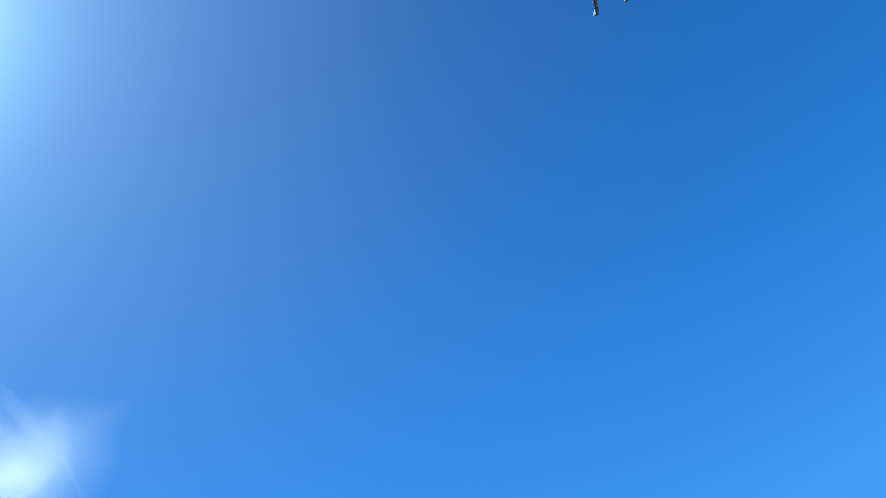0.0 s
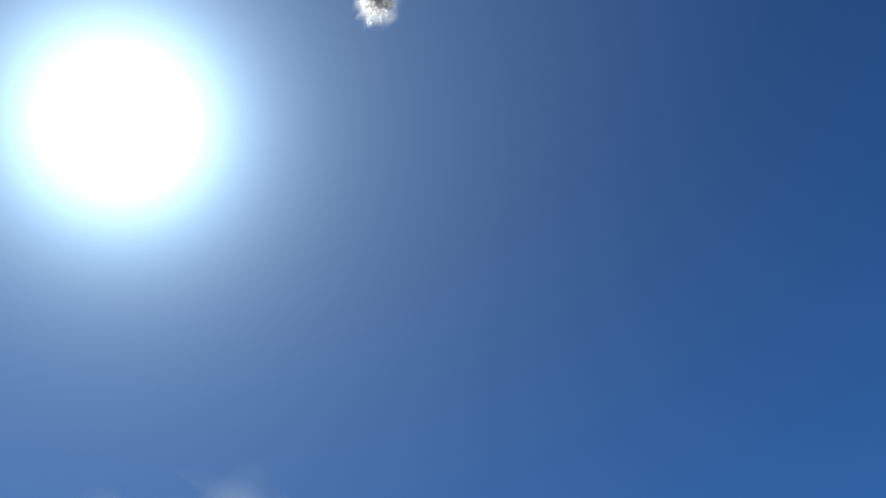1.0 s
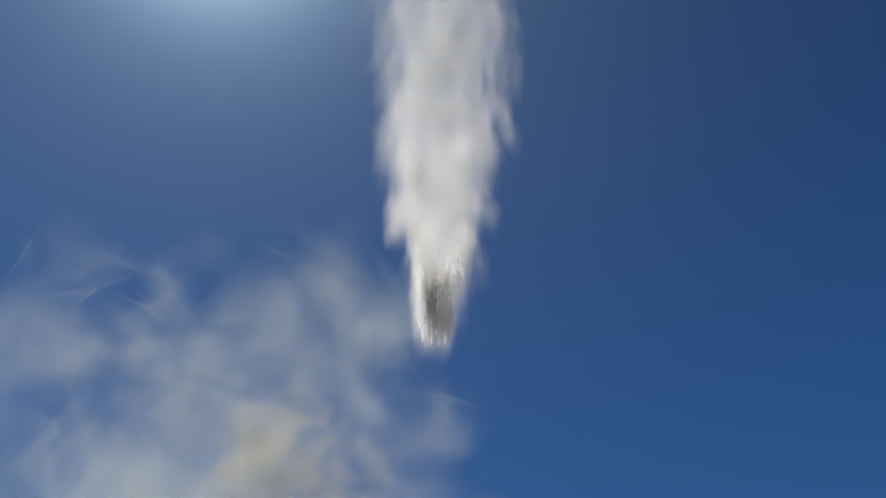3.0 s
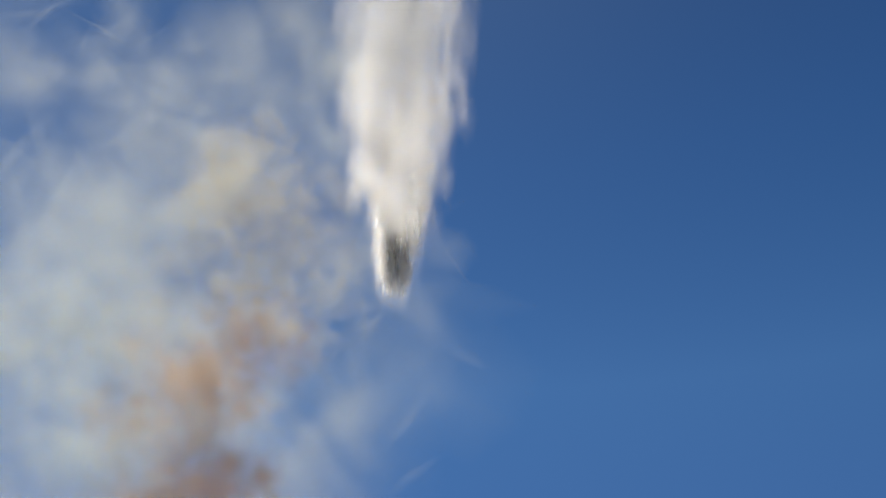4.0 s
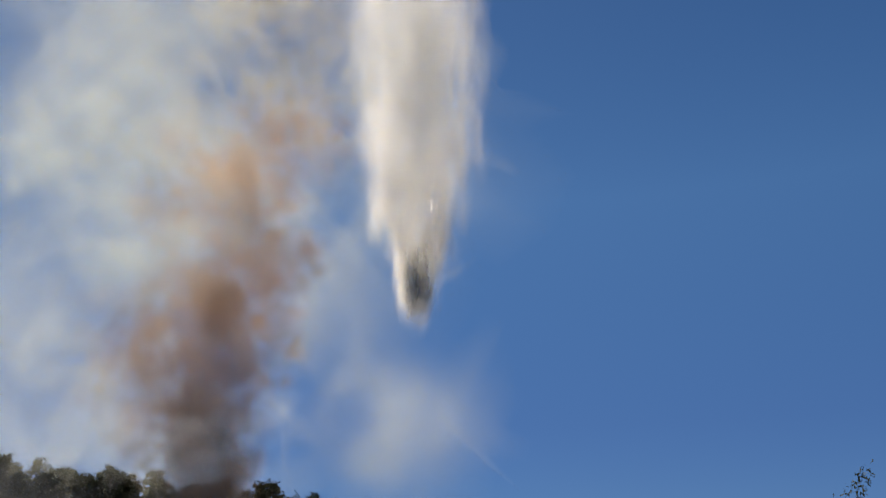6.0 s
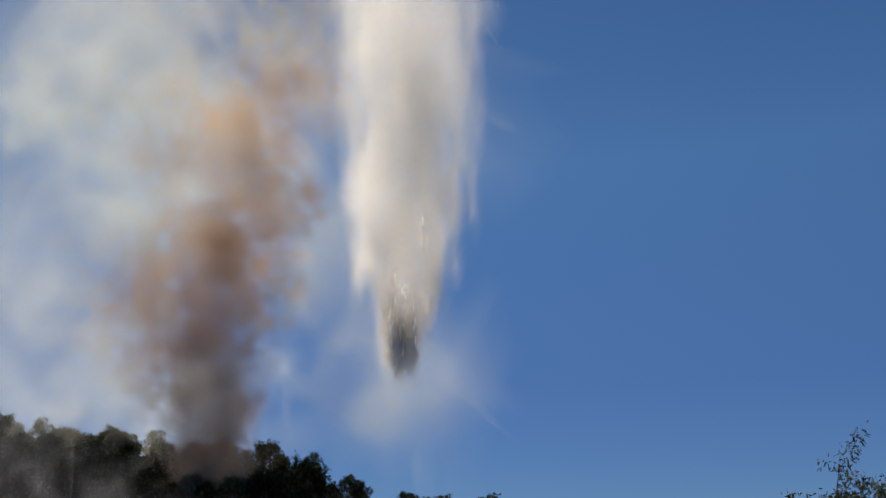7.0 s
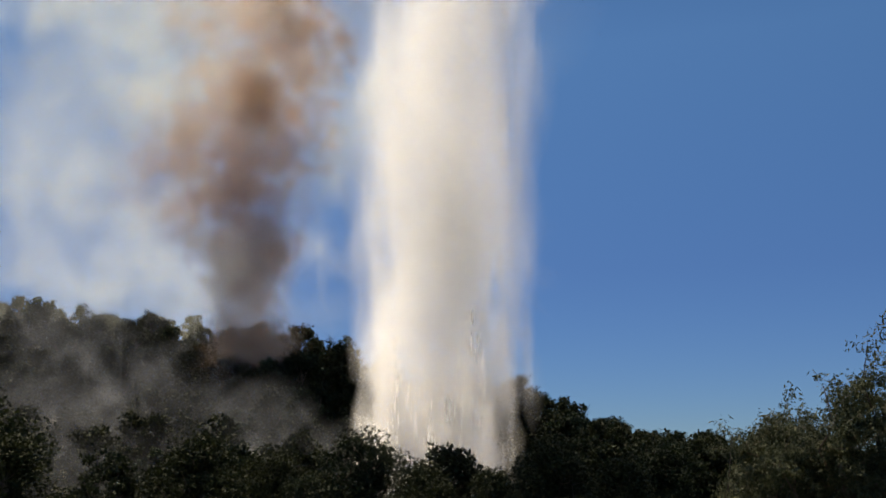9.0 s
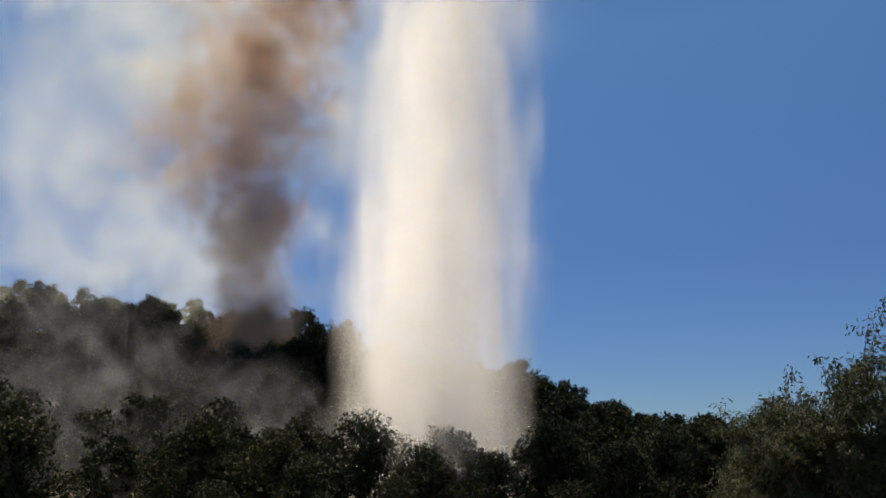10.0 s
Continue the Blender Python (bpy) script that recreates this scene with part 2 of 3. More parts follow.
# ---- trees ----
def tube(rings, sides=7):
    """Verts and triangles of a tapered tube through (place, radius) rings."""
    v, f = [], []
    for k, (p, r) in enumerate(rings):
        d = Vector(rings[min(k + 1, len(rings) - 1)][0]) - Vector(rings[max(k - 1, 0)][0])
        a = d.orthogonal().normalized()
        b = d.normalized().cross(a)
        for s in range(sides):
            w = 2 * math.pi * s / sides
            v.append(Vector(p) + (a * math.cos(w) + b * math.sin(w)) * r)
        if k:
            for s in range(sides):
                i, j = (k - 1) * sides + s, (k - 1) * sides + (s + 1) % sides
                f += [(i, j, j + sides), (i, j + sides, i + sides)]
    return np.array([x[:] for x in v]), np.array(f)


def joined(pieces):
    v, f, at = [], [], 0
    for pv, pf in pieces:
        v.append(pv)
        f.append(pf + at)
        at += len(pv)
    return np.concatenate(v), np.concatenate(f)


def limb(rng, start, end, r0, r1, bends=4, wobble=0.08):
    start, end = np.array(start), np.array(end)
    size = np.linalg.norm(end - start)
    rings = []
    for k in range(bends + 1):
        u = k / bends
        p = start * (1 - u) + end * u + (rng.normal(size=3) * wobble * size * math.sin(math.pi * u))
        rings.append((Vector(p), r0 * (1 - u) + r1 * u))
    return rings


def leaves(rng, places, size, narrow=0.55, droop=0.0):
    """Folded diamond leaves or tufts, each of its own turn."""
    n = len(places)
    s = size * rng.uniform(0.6, 1.4, (n, 1))
    base = np.array([[0, 0, 0], [0.5, narrow * 0.5, 0.12], [1.0, 0, 0], [0.5, -narrow * 0.5, 0.12]])
    m = turns(rng, n)
    v = np.einsum("nij,vj->nvi", m, base)
    if droop:
        v[:, :, 2] -= droop * np.linalg.norm(v, axis=2)
    v = v * s[:, None] + places[:, None]
    f = np.array([[0, 1, 2], [0, 2, 3]])[None] + (np.arange(n) * 4)[:, None, None]
    return v.reshape(-1, 3), f.reshape(-1, 3)


def broadleaf(name, seed, height, width, bare, tufts, count, leaf, foliage, label, narrow=0.6, lean=0.0):
    """A tree with a tapered trunk, forking limbs and a crown of leaf tufts at the limbs' ends."""
    rng = np.random.default_rng(seed)
    tree = tagged(new(name), label, "tree", "forest trees")
    top = np.array([lean * height, 0, height * 0.86])
    trunk = limb(rng, (0, 0, -0.8), top, height * 0.028, height * 0.006, 7, 0.02)
    wood = [tube(trunk, 8)]
    heads, reach = [], []
    for k in range(tufts):
        u = bare + (1 - bare) * (k + rng.random()) / tufts
        a = k * 2.4 + rng.normal() * 0.4
        bulge = math.sin(math.pi * min(0.98, 0.12 + 0.88 * (u - bare) / (1 - bare))) ** 0.6
        r = width * 0.5 * bulge * rng.uniform(0.45, 1.05)
        start = np.array([lean * height * u * 0.8, 0, height * (u - 0.16) * 0.84])
        tip = np.array([math.cos(a) * r + lean * height * u, math.sin(a) * r, height * u * 0.97])
        wood.append(tube(limb(rng, start, tip, height * 0.009, height * 0.002, 4), 5))
        heads.append(tip)
        reach.append(width * rng.uniform(0.10, 0.19))
        side = (start + tip) / 2 + rng.normal(size=3) * width * 0.12
        wood.append(tube(limb(rng, (start + tip) / 2, side, height * 0.004, height * 0.0015, 2), 4))
        heads.append(side)
        reach.append(width * rng.uniform(0.07, 0.14))
    heads, reach = np.array(heads), np.array(reach)
    which = rng.integers(0, len(heads), count)
    d = rng.normal(size=(count, 3))
    d /= np.linalg.norm(d, axis=1)[:, None]
    away = rng.random((count, 1)) ** 0.45
    places = heads[which] + d * away * reach[which][:, None] * np.array([1.15, 1.15, 0.85])
    v, f = joined(wood)
    tr = new("trunk", mesh_of("trunk", v, f, BARK, True))
    tr.parent = tree
    v, f = leaves(rng, places, leaf, narrow)
    cr = new("crown", mesh_of("crown", v, f, foliage))
    cr.parent = tree
    return tree


def dead_spire(seed, height):
    rng = np.random.default_rng(seed)
    tree = tagged(new("dead_tree"), "thin half-bare scorched tree standing above the forest", "tree", "forest trees")
    wood = [tube(limb(rng, (0, 0, -0.8), (0.2, 0, height), 0.16, 0.02, 8, 0.015), 6)]
    tips = []
    for k in range(34):
        u = 0.3 + 0.68 * k / 34
        a = rng.random() * 6.3
        r = 1.25 * (1.08 - u) * rng.uniform(0.5, 1.2) + 0.12
        tip = np.array([math.cos(a) * r, math.sin(a) * r, height * u + 0.5 * r])
        wood.append(tube(limb(rng, (0.2 * u, 0, height * u), tip, 0.035, 0.01, 3), 4))
        tips.append(tip)
    v, f = joined(wood)
    tr = new("trunk", mesh_of("trunk", v, f, DEAD, True))
    tr.parent = tree
    tips = np.array(tips)[rng.integers(0, 34, 260)] + rng.normal(size=(260, 3)) * 0.22
    v, f = leaves(rng, tips, 0.3)
    cr = new("crown", mesh_of("crown", v, f, PINE))
    cr.parent = tree
    return tree


def willow(seed, height, width, count, label, foliage=None, leaf=0.17):
    """An open tree: visible curving limbs, long twigs and narrow leaves strung along them."""
    rng = np.random.default_rng(seed)
    tree = tagged(new("willow_tree"), label, "tree", "valley trees")
    wood, twigs = [], []
    for s in range(5):
        a = s * 1.26 + rng.normal() * 0.3
        foot = np.array([math.cos(a) * 0.25, math.sin(a) * 0.25, -0.6])
        r = width * 0.26 * rng.uniform(0.5, 1.2)
        fork = np.array([math.cos(a) * r, math.sin(a) * r, height * rng.uniform(0.42, 0.6)])
        wood.append(tube(limb(rng, foot, fork, height * 0.015, height * 0.008, 6, 0.05), 7))
        for k in range(9):
            b = a + rng.normal() * 0.9
            q = width * rng.uniform(0.16, 0.5)
            tip = np.array([math.cos(b) * q, math.sin(b) * q, height * rng.uniform(0.55, 0.97) - 0.22 * q])
            base = foot + (fork - foot) * rng.uniform(0.55, 1.0)
            rings = limb(rng, base, tip, height * 0.006, height * 0.0016, 5, 0.09)
            wood.append(tube(rings, 5))
            for j in range(18):
                p = np.array(rings[rng.integers(1, 6)][0])
                e = p + rng.normal(size=3) * np.array([0.9, 0.9, 0.65]) * width * 0.085 + np.array([0, 0, 0.12])
                wood.append(tube(limb(rng, p, e, 0.014, 0.005, 2), 3))
                twigs.append((p, e))
    v, f = joined(wood)
    tr = new("trunk", mesh_of("trunk", v, f, BARK, True))
    tr.parent = tree
    starts, ends = np.array([t[0] for t in twigs]), np.array([t[1] for t in twigs])
    which, u = rng.integers(0, len(twigs), count), rng.random((count, 1)) * 1.15
    places = starts[which] * (1 - u) + ends[which] * u + rng.normal(size=(count, 3)) * 0.16
    v, f = leaves(rng, places, leaf, 0.34, 0.35)
    cr = new("crown", mesh_of("crown", v, f, foliage or WILLOW))
    cr.parent = tree
    return tree


def stand(tree, x, y, turn, size=1.0, stretch=1.0):
    """Sets a tree on the ground, turned and sized."""
    tree.matrix_basis = Matrix.LocRotScale((x, y, float(ground_z(x, y))), Euler((0, 0, turn)), (size, size, size * stretch))
    return tree


def plant(model, x, y, turn, size, stretch=1.0, label=""):
    t = copy_thing(model, Matrix())
    stand(t, x, y, turn, size, stretch)
    return tagged(t, label)


def build_forest():
    rng = np.random.default_rng(11)
    models = [broadleaf("oak_tree", 21, 9, 7.0, 0.30, 18, 4600, 0.42, OAK, "dark green oak on the forested hill"),
              broadleaf("oak_tree", 22, 9, 5.6, 0.28, 17, 4000, 0.40, OAK, "dark green rounded oak on the hill"),
              broadleaf("oak_tree", 23, 9, 7.6, 0.34, 20, 5000, 0.44, OAK, "broad dark oak among the hill trees"),
              broadleaf("pine_tree", 24, 9, 4.8, 0.22, 19, 4000, 0.36, PINE, "dark pine on the wooded hillside"),
              broadleaf("oak_tree", 25, 9, 6.4, 0.25, 13, 3200, 0.42, OAK, "dark oak with a ragged open crown")]
    spots = []
    for row in range(21):
        y = 82 + row * 5.4
        for col in range(34):
            x = -112 + col * 5.6 + (row % 2) * 2.8 + rng.normal() * 1.1
            yy = y + rng.normal() * 1.2
            crest = 150 + 36 * float(step(-18, -48, x))
            if yy > crest + 7 or abs(x) > yy * 0.53 + 6 or rng.random() < 0.12:
                continue
            spots.append((x, yy))
    placed = set()
    for x, y in spots:
        k = int(rng.choice(5, p=[0.25, 0.25, 0.2, 0.12, 0.18]))
        size, turn, tall = rng.uniform(0.72, 1.04), rng.random() * 6.28, rng.uniform(0.9, 1.12)
        if k in placed:
            plant(models[k], x, y, turn, size, tall)
        else:
            stand(models[k], x, y, turn, size, tall)
            placed.add(k)
    # thin scorched trees on the crest, beside the smoke
    spire = stand(dead_spire(31, 9.5), -17.3, 146, 0.3)
    plant(spire, -18.6, 147, 2.1, 0.82)
    plant(spire, -39.5, 150, 1.2, 0.6)
    plant(spire, -41.5, 152, 2.8, 0.55)
    plant(spire, -43.2, 151, 4.0, 0.62)


def build_valley():
    big = [broadleaf("oak_tree", 41, 11, 9.0, 0.18, 34, 20000, 0.27, OAK, "large dark oak in the valley before the hill"),
           broadleaf("oak_tree", 42, 11, 7.6, 0.16, 32, 18000, 0.27, OAK, "dark full-crowned oak in the smoky valley"),
           broadleaf("young_oak", 43, 8, 3.4, 0.30, 13, 1500, 0.28, OAK, "slim young oak standing in the smoke")]
    stand(big[0], -29.5, 60, 0.4, 1.18)
    plant(big[1], -25.6, 57, 1.4, 0.92)
    plant(big[1], -33.5, 66, 2.9, 1.05)
    stand(big[2], -25.0, 70, 0.5, 1.05)
    plant(big[2], -26.2, 74, 2.2, 1.32, label="slim sparse sapling half hidden by smoke")
    stand(big[1], -17.6, 72, 3.2, 1.06)
    plant(big[0], -13.2, 76, 4.4, 0.86)
    plant(big[1], -21.2, 74, 5.1, 0.74)
    plant(big[0], -6.4, 78, 0.9, 0.98)
    plant(big[1], -9.8, 70, 2.0, 0.72)
    plant(big[0], -1.5, 74, 5.5, 0.78)
    plant(big[1], 3.5, 70, 1.1, 0.74)
    plant(big[0], 8.6, 76, 2.6, 0.92)
    plant(big[1], 13.2, 72, 0.2, 0.86)
    plant(big[0], 18.4, 80, 3.6, 0.90)
    plant(big[1], 23.0, 84, 4.9, 0.98)
    plant(big[0], 29.0, 88, 1.9, 0.95)
    plant(big[1], -2.8, 62, 3.9, 0.60)
    plant(big[0], -14.0, 60, 0.1, 0.58)
    plant(big[1], 8.0, 60, 2.3, 0.62)
    # the open grey-green trees on the near slope
    w = willow(51, 13.7, 11.8, 110000, "tall grey-green willow with open airy branches", leaf=0.2)
    stand(w, 18.9, 42, 0.6, 1.0)
    low = willow(52, 9.6, 7.0, 44000, "bushy grey-green willow beside the taller one", leaf=0.18)
    stand(low, 16.6, 46, 1.1, 1.18)
    plant(low, 18.6, 40, 3.1, 0.72)
    plant(low, 22.6, 44, 4.4, 0.95)
    scrub = willow(53, 5.6, 5.6, 9000, "dry brownish scrub at the foot of the willows", SCRUB, 0.16)
    stand(scrub, 10.4, 40, 0.3, 1.0)
    plant(scrub, 13.6, 37, 2.3, 0.95)
    plant(scrub, 17.4, 36, 4.0, 0.9)
    bush = willow(54, 2.3, 2.2, 3500, "fresh light green bush on the near slope", FRESH, 0.10)
    tagged(bush, category="bush")
    bush.name = "green_bush"
    stand(bush, -4.25, 22, 0.0, 1.0)


# ---- smoke ----
def smoke_puff(parent, seed, count, spread, lumps, small, large, material):
    rng = np.random.default_rng(seed)
    pts, shrink = cloud_points(rng, count, spread, lumps)
    ob = new("smoke_puff", flakes("smoke_puff", pts, shrink * (small + (large - small) * rng.random(count) ** 2), material, rng))
    ob.parent = parent
    return ob


def build_smoke():
    """Returns the moving puffs as (object, place at 5 s, drift per second)."""
    moving = []
    column = tagged(new("smoke_column"), "tall billowing brown smoke rising from the burning forest", "smoke", kind="stuff")
    # material, count, place, spread, drift
    rows = [(BROWN, 187, (-27.0, 135, 3), (5.0, 4, 7), (0.0, 0, 2.6)),
            (BROWN, 201, (-27.5, 136, 13), (4.6, 4, 6.5), (0.0, 0, 1.6)),
            (BROWN, 201, (-28.5, 136, 25), (5.5, 4, 8), (0.0, 0, 2.0)),
            (BROWN, 244, (-29, 137, 15), (5.0, 5, 8), (0.1, 0, 3.0)),
            (DARK, 325, (-32, 137, 28), (8.5, 8, 9), (0.3, 0, 3.2)),
            (DARK, 402, (-29, 138, 41), (10.0, 9, 10), (0.3, 0, 3.2)),
            (DARK, 356, (-27.5, 138, 51), (9.5, 9, 8), (0.3, 0, 3.2)),
            (BROWN, 172, (-42, 139, 37), (7.0, 5, 9.5), (0.1, 0, 2.6)),
            (BROWN, 302, (-24.5, 140, 75), (10, 6, 8.5), (0.3, 0, 1.8)),
            (BROWN, 201, (-33, 140, 65), (10, 6, 10), (0.3, 0, 2.2)),
            (GREEN, 235, (-21, 142, 99), (12, 7, 14), (0.2, 0, 2.0)),
            (GREEN, 248, (-29, 142, 111), (10, 8, 11), (0.2, 0, 2.0)),
            (GREEN, 136, (-15, 142, 92), (12, 8, 14), (0.2, 0, 1.6)),
            (GREEN, 148, (-38, 142, 80), (17, 8, 17), (0.2, 0, 1.6)),
            (GREEN, 136, (-38, 142, 48), (18, 8, 18), (0.2, 0, 1.6))]
    for k, (material, count, place, spread, drift) in enumerate(rows):
        small, large = (3.5, 8.5) if material is GREEN else (2.8, 6.6)
        moving.append((smoke_puff(column, 60 + k, count, spread, 20, small, large, material), place, drift))
    haze = tagged(new("smoke_haze"), "thin pale smoke spread over the sky beside the column", "smoke", kind="stuff")
    rows = [(198, (-66, 190, 34), (32, 10, 20)), (198, (-66, 170, 66), (32, 12, 28)), (148, (-68, 165, 112), (34, 14, 32)),
            (161, (-40, 160, 66), (20, 10, 30)), (117, (-38, 150, 138), (34, 14, 22)), (80, (-92, 160, 146), (34, 14, 24)),
            (148, (-52, 155, 96), (24, 12, 26)), (49, (-8, 150, 58), (11, 8, 24)), (62, (-6, 150, 90), (16, 10, 30)), (27, (-4, 150, 30), (9, 6, 10))]
    for k, (count, place, spread) in enumerate(rows):
        moving.append((smoke_puff(haze, 90 + k, count, spread, 34, 9.0, 22.0, HAZE), place, (0.25, 0, 0.8)))
    mist = tagged(new("ground_smoke"), "grey smoke drifting between the trees on the hillside", "smoke", kind="stuff")
    rows = [(143, (-36, 104, 3), (14, 6, 7)), (143, (-50, 118, 8), (18, 6, 9)), (110, (-20, 92, -1), (9, 4, 5.5)),
            (71, (-28, 84, -3), (8, 3, 5)), (84, (-60, 150, 22), (20, 5, 9))]
    for k, (count, place, spread) in enumerate(rows):
        moving.append((smoke_puff(mist, 110 + k, count, spread, 14, 3.2, 9.0, MIST), place, (0.25, 0, 0.25)))
    return moving


# ---- water ----
# seconds, distance of the falling front, its height, length of the trail, how far the trail leans back,
# widest radius, metres of trail over which it widens, radius at the front, the front's sideways place, sideways slope of the trail
FALL = np.array([[0.0, 4, 86, 12, 6, 1.2, 10, 0.6, 5.0, 0.05], [1.2, 22, 79, 24, 12, 2.4, 10, 0.6, 3.6, 0.05],
                 [1.8, 36, 74.7, 31, 18, 4.0, 12, 0.7, 2.6, 0.05], [2.2, 46, 72.3, 36, 23, 5.4, 13, 0.8, 1.0, 0.045],
                 [3.3, 72, 61, 62, 24, 9.4, 24, 0.7, -0.1, 0.022], [3.9, 84, 55, 66, 19, 9.4, 23, 0.6, 0.4, 0.0],
                 [4.5, 96, 50, 70, 15, 9.2, 22, 0.6, 0.6, -0.018], [5.1, 100, 46, 75, 13, 9.2, 21, 0.6, 0.2, -0.012],
                 [5.5, 103, 42.5, 80, 11, 9.2, 21, 0.6, 0.6, -0.012], [7.0, 105, 26, 90, 7, 9.0, 16, 0.7, -1.4, 0.018],
                 [7.5, 102, 19.4, 90, 6, 8.5, 14.5, 1.0, -1.5, 0.022], [8.2, 97, 10.8, 96, 5, 8.2, 11, 1.7, -1.3, 0.036],
                 [9.0, 90, -8, 104, 4, 7.4, 7, 4.0, -1.2, 0.042], [10.0, 84, -30, 110, 3, 6.7, 4, 5.0, -1.7, 0.028]])


def water_place(m, off, t):
    """Where the water m metres of trail behind the front is at t; what is not yet let go waits at the trail's end."""
    d, h, length, lean, wide, widens, tip, side, slope = [np.interp(t, FALL[:, 0], FALL[:, k]) for k in range(1, 10)]
    m = min(m, length)
    r = tip + max(0.0, wide - tip) * (1 - math.exp(-m / widens))
    return (side + slope * m + off[0] * r, d - lean * m / length + off[1] * r, h + m)


def build_water():
    rng = np.random.default_rng(7)
    drop = tagged(new("water_drop"), "white curtain of water falling through the air onto the trees", "water", kind="stuff")
    made = []
    trail = [96 * ((k + 0.5) / 170) ** 1.25 for k in range(170)] + [46 * ((k + 0.5) / 66) ** 1.6 for k in range(66)]
    for k, m in enumerate(trail):
        grown = float(step(2, 42, m))
        a, r = k * 2.4, rng.random() ** 0.58 * (1.0 - 0.30 * grown)
        count = int(30 - 12 * grown)
        wide = 0.5 + 2.1 * grown
        pts = rng.normal(size=(count, 3)).clip(-1.7, 1.7) * np.array([wide, wide, 1.4 + 2.6 * grown])
        sizes = (0.5 + 0.8 * grown) + (0.6 + 1.1 * grown) * rng.random(count) ** 1.5
        ob = new("water_veil", flakes("water_veil", pts, sizes, WATER if m > 12 + 14 * rng.random() else CORE, rng, 3.4))
        ob.parent = drop
        made.append((ob, m + 1.5, (math.cos(a) * r, math.sin(a) * r), 0.0))
    for k in range(26):
        count = 8
        a, r = k * 2.4, 0.5 + 0.5 * rng.random()
        pts = rng.normal(size=(count, 3)) * np.array([0.25, 0.25, 1.5])
        ob = new("water_streak", flakes("water_streak", pts, 0.12 + 0.14 * rng.random(count), JET, rng, 7.0))
        ob.parent = drop
        made.append((ob, 9.0 * rng.random() ** 1.5, (math.cos(a) * r, math.sin(a) * r), -0.1 if k < 14 else 0.0))
    return made


# ---- helicopter ----
def loft(rings, sides=16):
    """A closed body through (y, half width, half height, z) rings."""
    bm = bmesh.new()
    loops = [[bm.verts.new((w * math.cos(2 * math.pi * k / sides), y, z + h * math.sin(2 * math.pi * k / sides))) for k in range(sides)]
             for y, w, h, z in rings]
    for a, b in zip(loops, loops[1:]):
        for k in range(sides):
            bm.faces.new((a[k], a[(k + 1) % sides], b[(k + 1) % sides], b[k]))
    bm.faces.new(loops[0][::-1])
    bm.faces.new(loops[-1])
    bmesh.ops.recalc_face_normals(bm, faces=bm.faces)
    return bm


def rod(points, radius, sides=8):
    bm = bmesh.new()
    v, f = tube([(Vector(p), radius) for p in points], sides)
    vs = [bm.verts.new(p) for p in v]
    for tri in f:
        bm.faces.new([vs[i] for i in tri])
    bm.faces.new(vs[:sides][::-1])
    bm.faces.new(vs[-sides:])
    return bm


def box(x0, x1, y0, y1, z0, z1, soft=0.03):
    bm = bmesh.new()
    bmesh.ops.create_cube(bm, size=1)
    bmesh.ops.scale(bm, verts=bm.verts, vec=(x1 - x0, y1 - y0, z1 - z0))
    bmesh.ops.translate(bm, verts=bm.verts, vec=((x0 + x1) / 2, (y0 + y1) / 2, (z0 + z1) / 2))
    bmesh.ops.bevel(bm, geom=bm.edges[:], offset=soft, segments=2, affect="EDGES")
    return bm


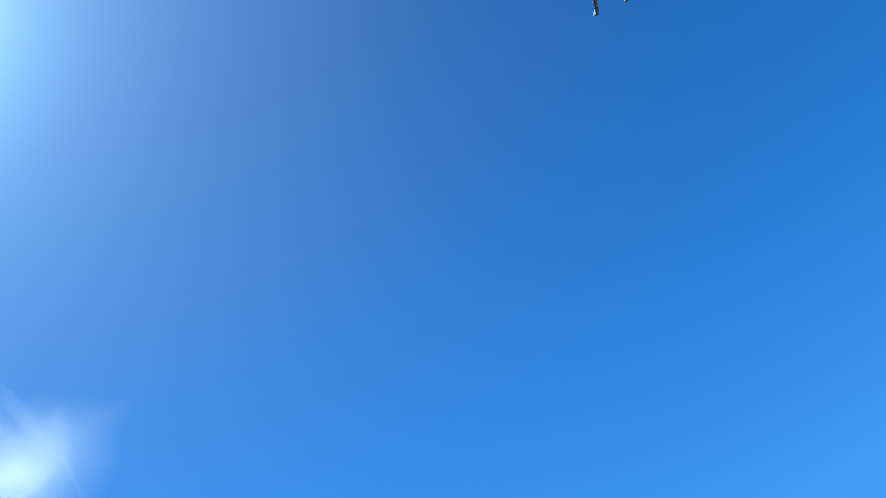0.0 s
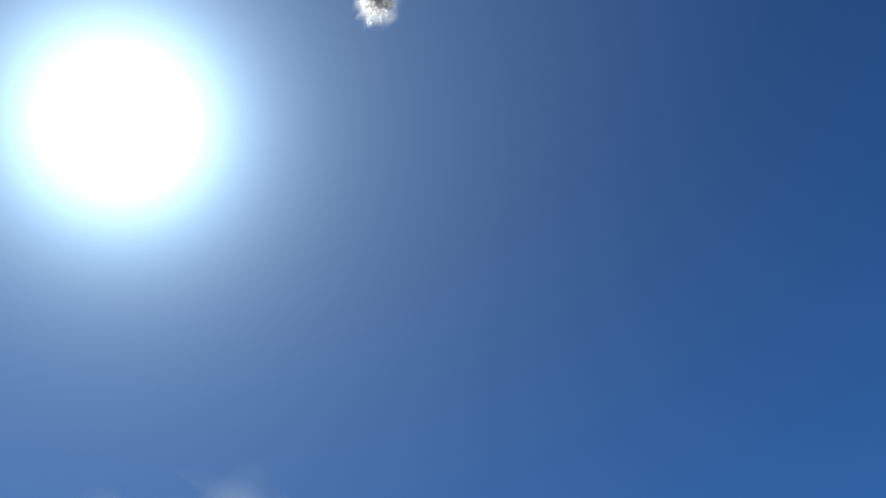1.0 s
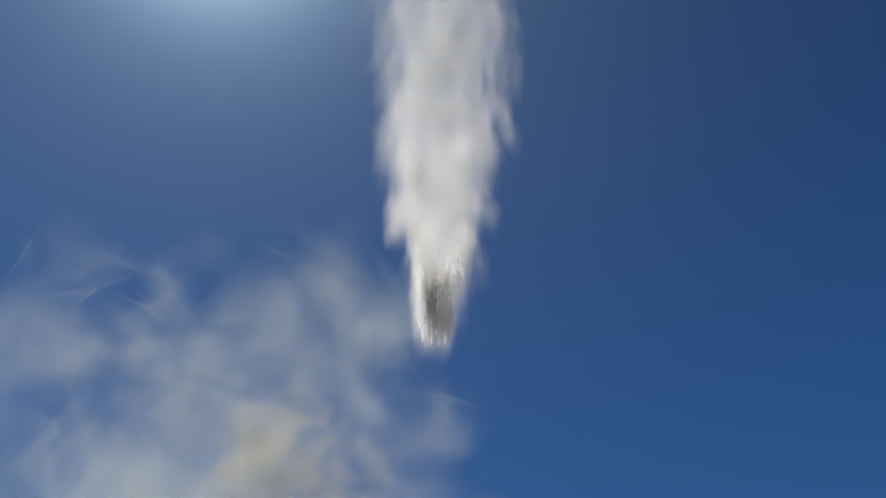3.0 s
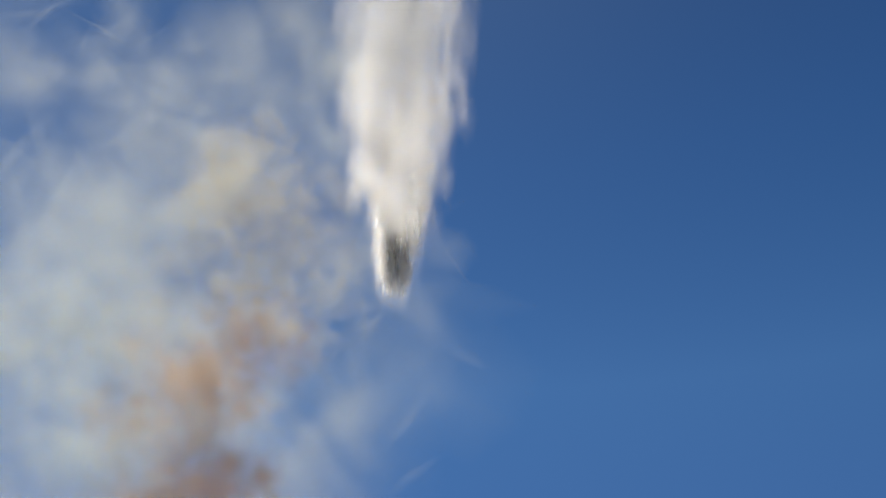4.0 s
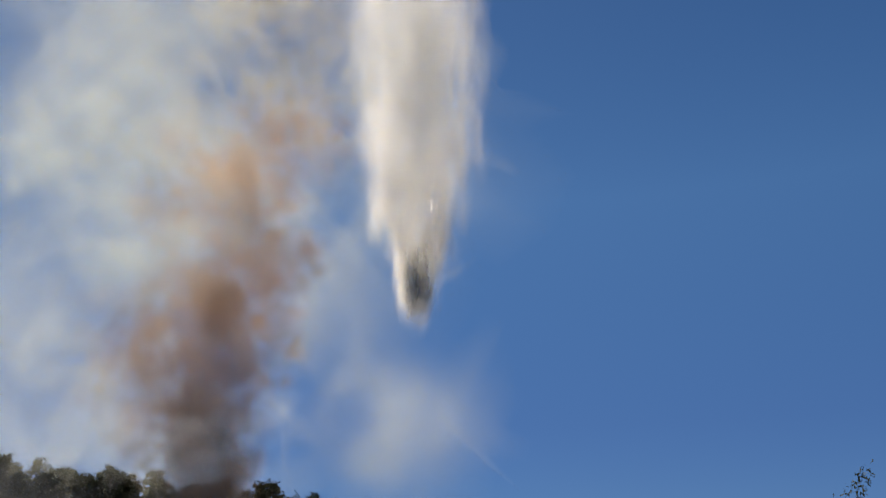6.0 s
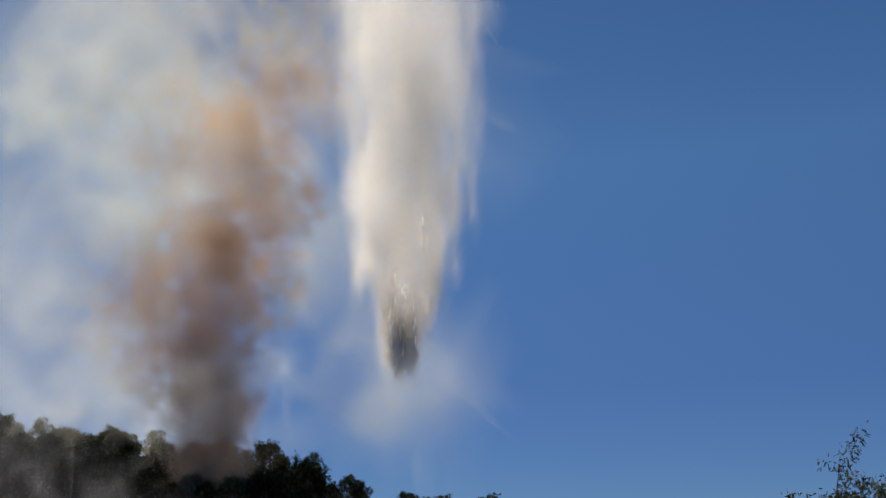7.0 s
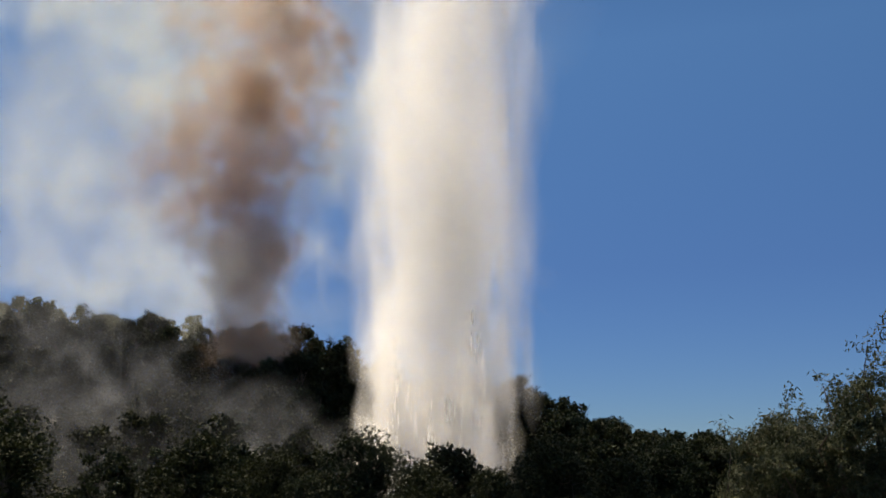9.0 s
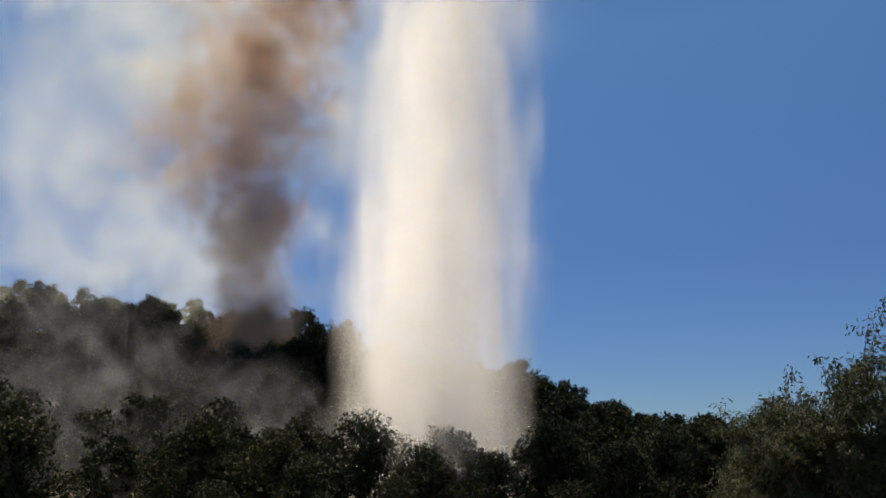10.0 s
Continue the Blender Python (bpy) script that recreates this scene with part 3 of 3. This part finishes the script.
def build_helicopter():
    heli = tagged(new("helicopter"), "grey helicopter with dark landing skids dropping water", "helicopter")
    part("fuselage", loft([(-3.2, 0.35, 0.4, 0.3), (-2.2, 1.0, 0.9, 0.1), (-0.6, 1.3, 1.15, 0), (1.2, 1.25, 1.05, 0), (1.9, 0.9, 0.75, -0.1), (2.3, 0.3, 0.3, -0.2)]), PAINT, heli)
    part("windscreen", loft([(1.3, 1.0, 0.55, 0.6), (1.9, 0.85, 0.45, 0.45), (2.3, 0.4, 0.2, 0.3)]), GLASS, heli, "dark curved cockpit glass")
    part("tail_boom", loft([(-9.2, 0.14, 0.16, 0.6), (-6, 0.24, 0.28, 0.5), (-3, 0.4, 0.45, 0.35)]), PAINT, heli)
    part("tail_fin", box(-0.07, 0.07, -9.8, -8.8, 0.5, 2.1), PAINT, heli)
    part("water_tank", loft([(-1.6, 0.7, 0.3, -1.2), (-1.2, 0.95, 0.4, -1.2), (0.8, 0.95, 0.4, -1.2), (1.2, 0.7, 0.3, -1.2)]), PAINT, heli, "flat belly tank")
    for x in (-1.6, 1.6):
        part("skid", rod([(x, -2.2, -2.2), (x, 1.9, -2.2), (x, 2.3, -2.1), (x, 2.6, -1.85)], 0.2), BLADE, heli, "dark tubular landing skid")
        for y in (-1.2, 1.2):
            part("skid_strut", rod([(x, y, -2.15), (x * 0.75, y, -1.3), (x * 0.5, y, -0.9)], 0.07), BLADE, heli)
    part("mast", rod([(0, 0, 1.0), (0, 0, 2.0)], 0.14), BLADE, heli)
    rotor = part("rotor", rod([(0, 0, -0.12), (0, 0, 0.12)], 0.32, 12), BLADE, heli, "dark two-bladed main rotor")
    rotor.location = (0, 0, 2.0)
    part("blade", box(0.3, 9.2, -0.33, 0.33, -0.05, 0.05), BLADE, rotor)
    part("blade", box(-9.2, -0.3, -0.33, 0.33, -0.05, 0.05), BLADE, rotor)
    return heli, rotor


build_ground()
build_forest()
build_valley()
smoke = build_smoke()
water = build_water()
heli, rotor = build_helicopter()


HELI = Vector((1.66, 30.29, 106.02))


def motions():
    for ob, place, drift in smoke:
        p, d = np.array(place), np.array(drift)
        walk(ob, [(t, pose(*(p + d * (t - 5)), 0, 0, 0.8 * (t - 5))) for t in (0, 2.5, 5, 7.5, 10)])
    for ob, m, off, fast in water:
        rows = []
        for t in (0, 1, 1.5, 2.2, 2.8, 3.3, 3.9, 4.5, 5, 5.5, 6.2, 7, 7.5, 8.2, 9, 10):
            x, y, z = water_place(m, off, t)
            rows.append((t, pose(x, y, z - fast * 4.0 * max(0, t - 3.6) ** 2)))
        walk(ob, rows)
    walk(heli, [(t, pose(x, y, z, 0, 0, turn)) for t, x, y, z, turn in (
        (0, 47.6, 24.8, 77.8, -27), (0.5, 30, 17, 87, -13), (1.0, 14, 12, 96, 20), (1.6, 8, 19, 106, 75), (2.0, HELI.x + 1.2, HELI.y - 5.5, HELI.z, 112),
        (2.2, HELI.x, HELI.y, HELI.z, 127), (2.4, HELI.x - 1.2, HELI.y - 4, HELI.z, 135), (3.3, -4, 20, 114, 150), (5, -10, 4, 118, 160), (10, -30, -60, 125, 160))])
    walk(rotor, [(0.1 * k, pose(0, 0, 2.0, 0, 0, 11 + 67.6 * k)) for k in range(101)])


motions()
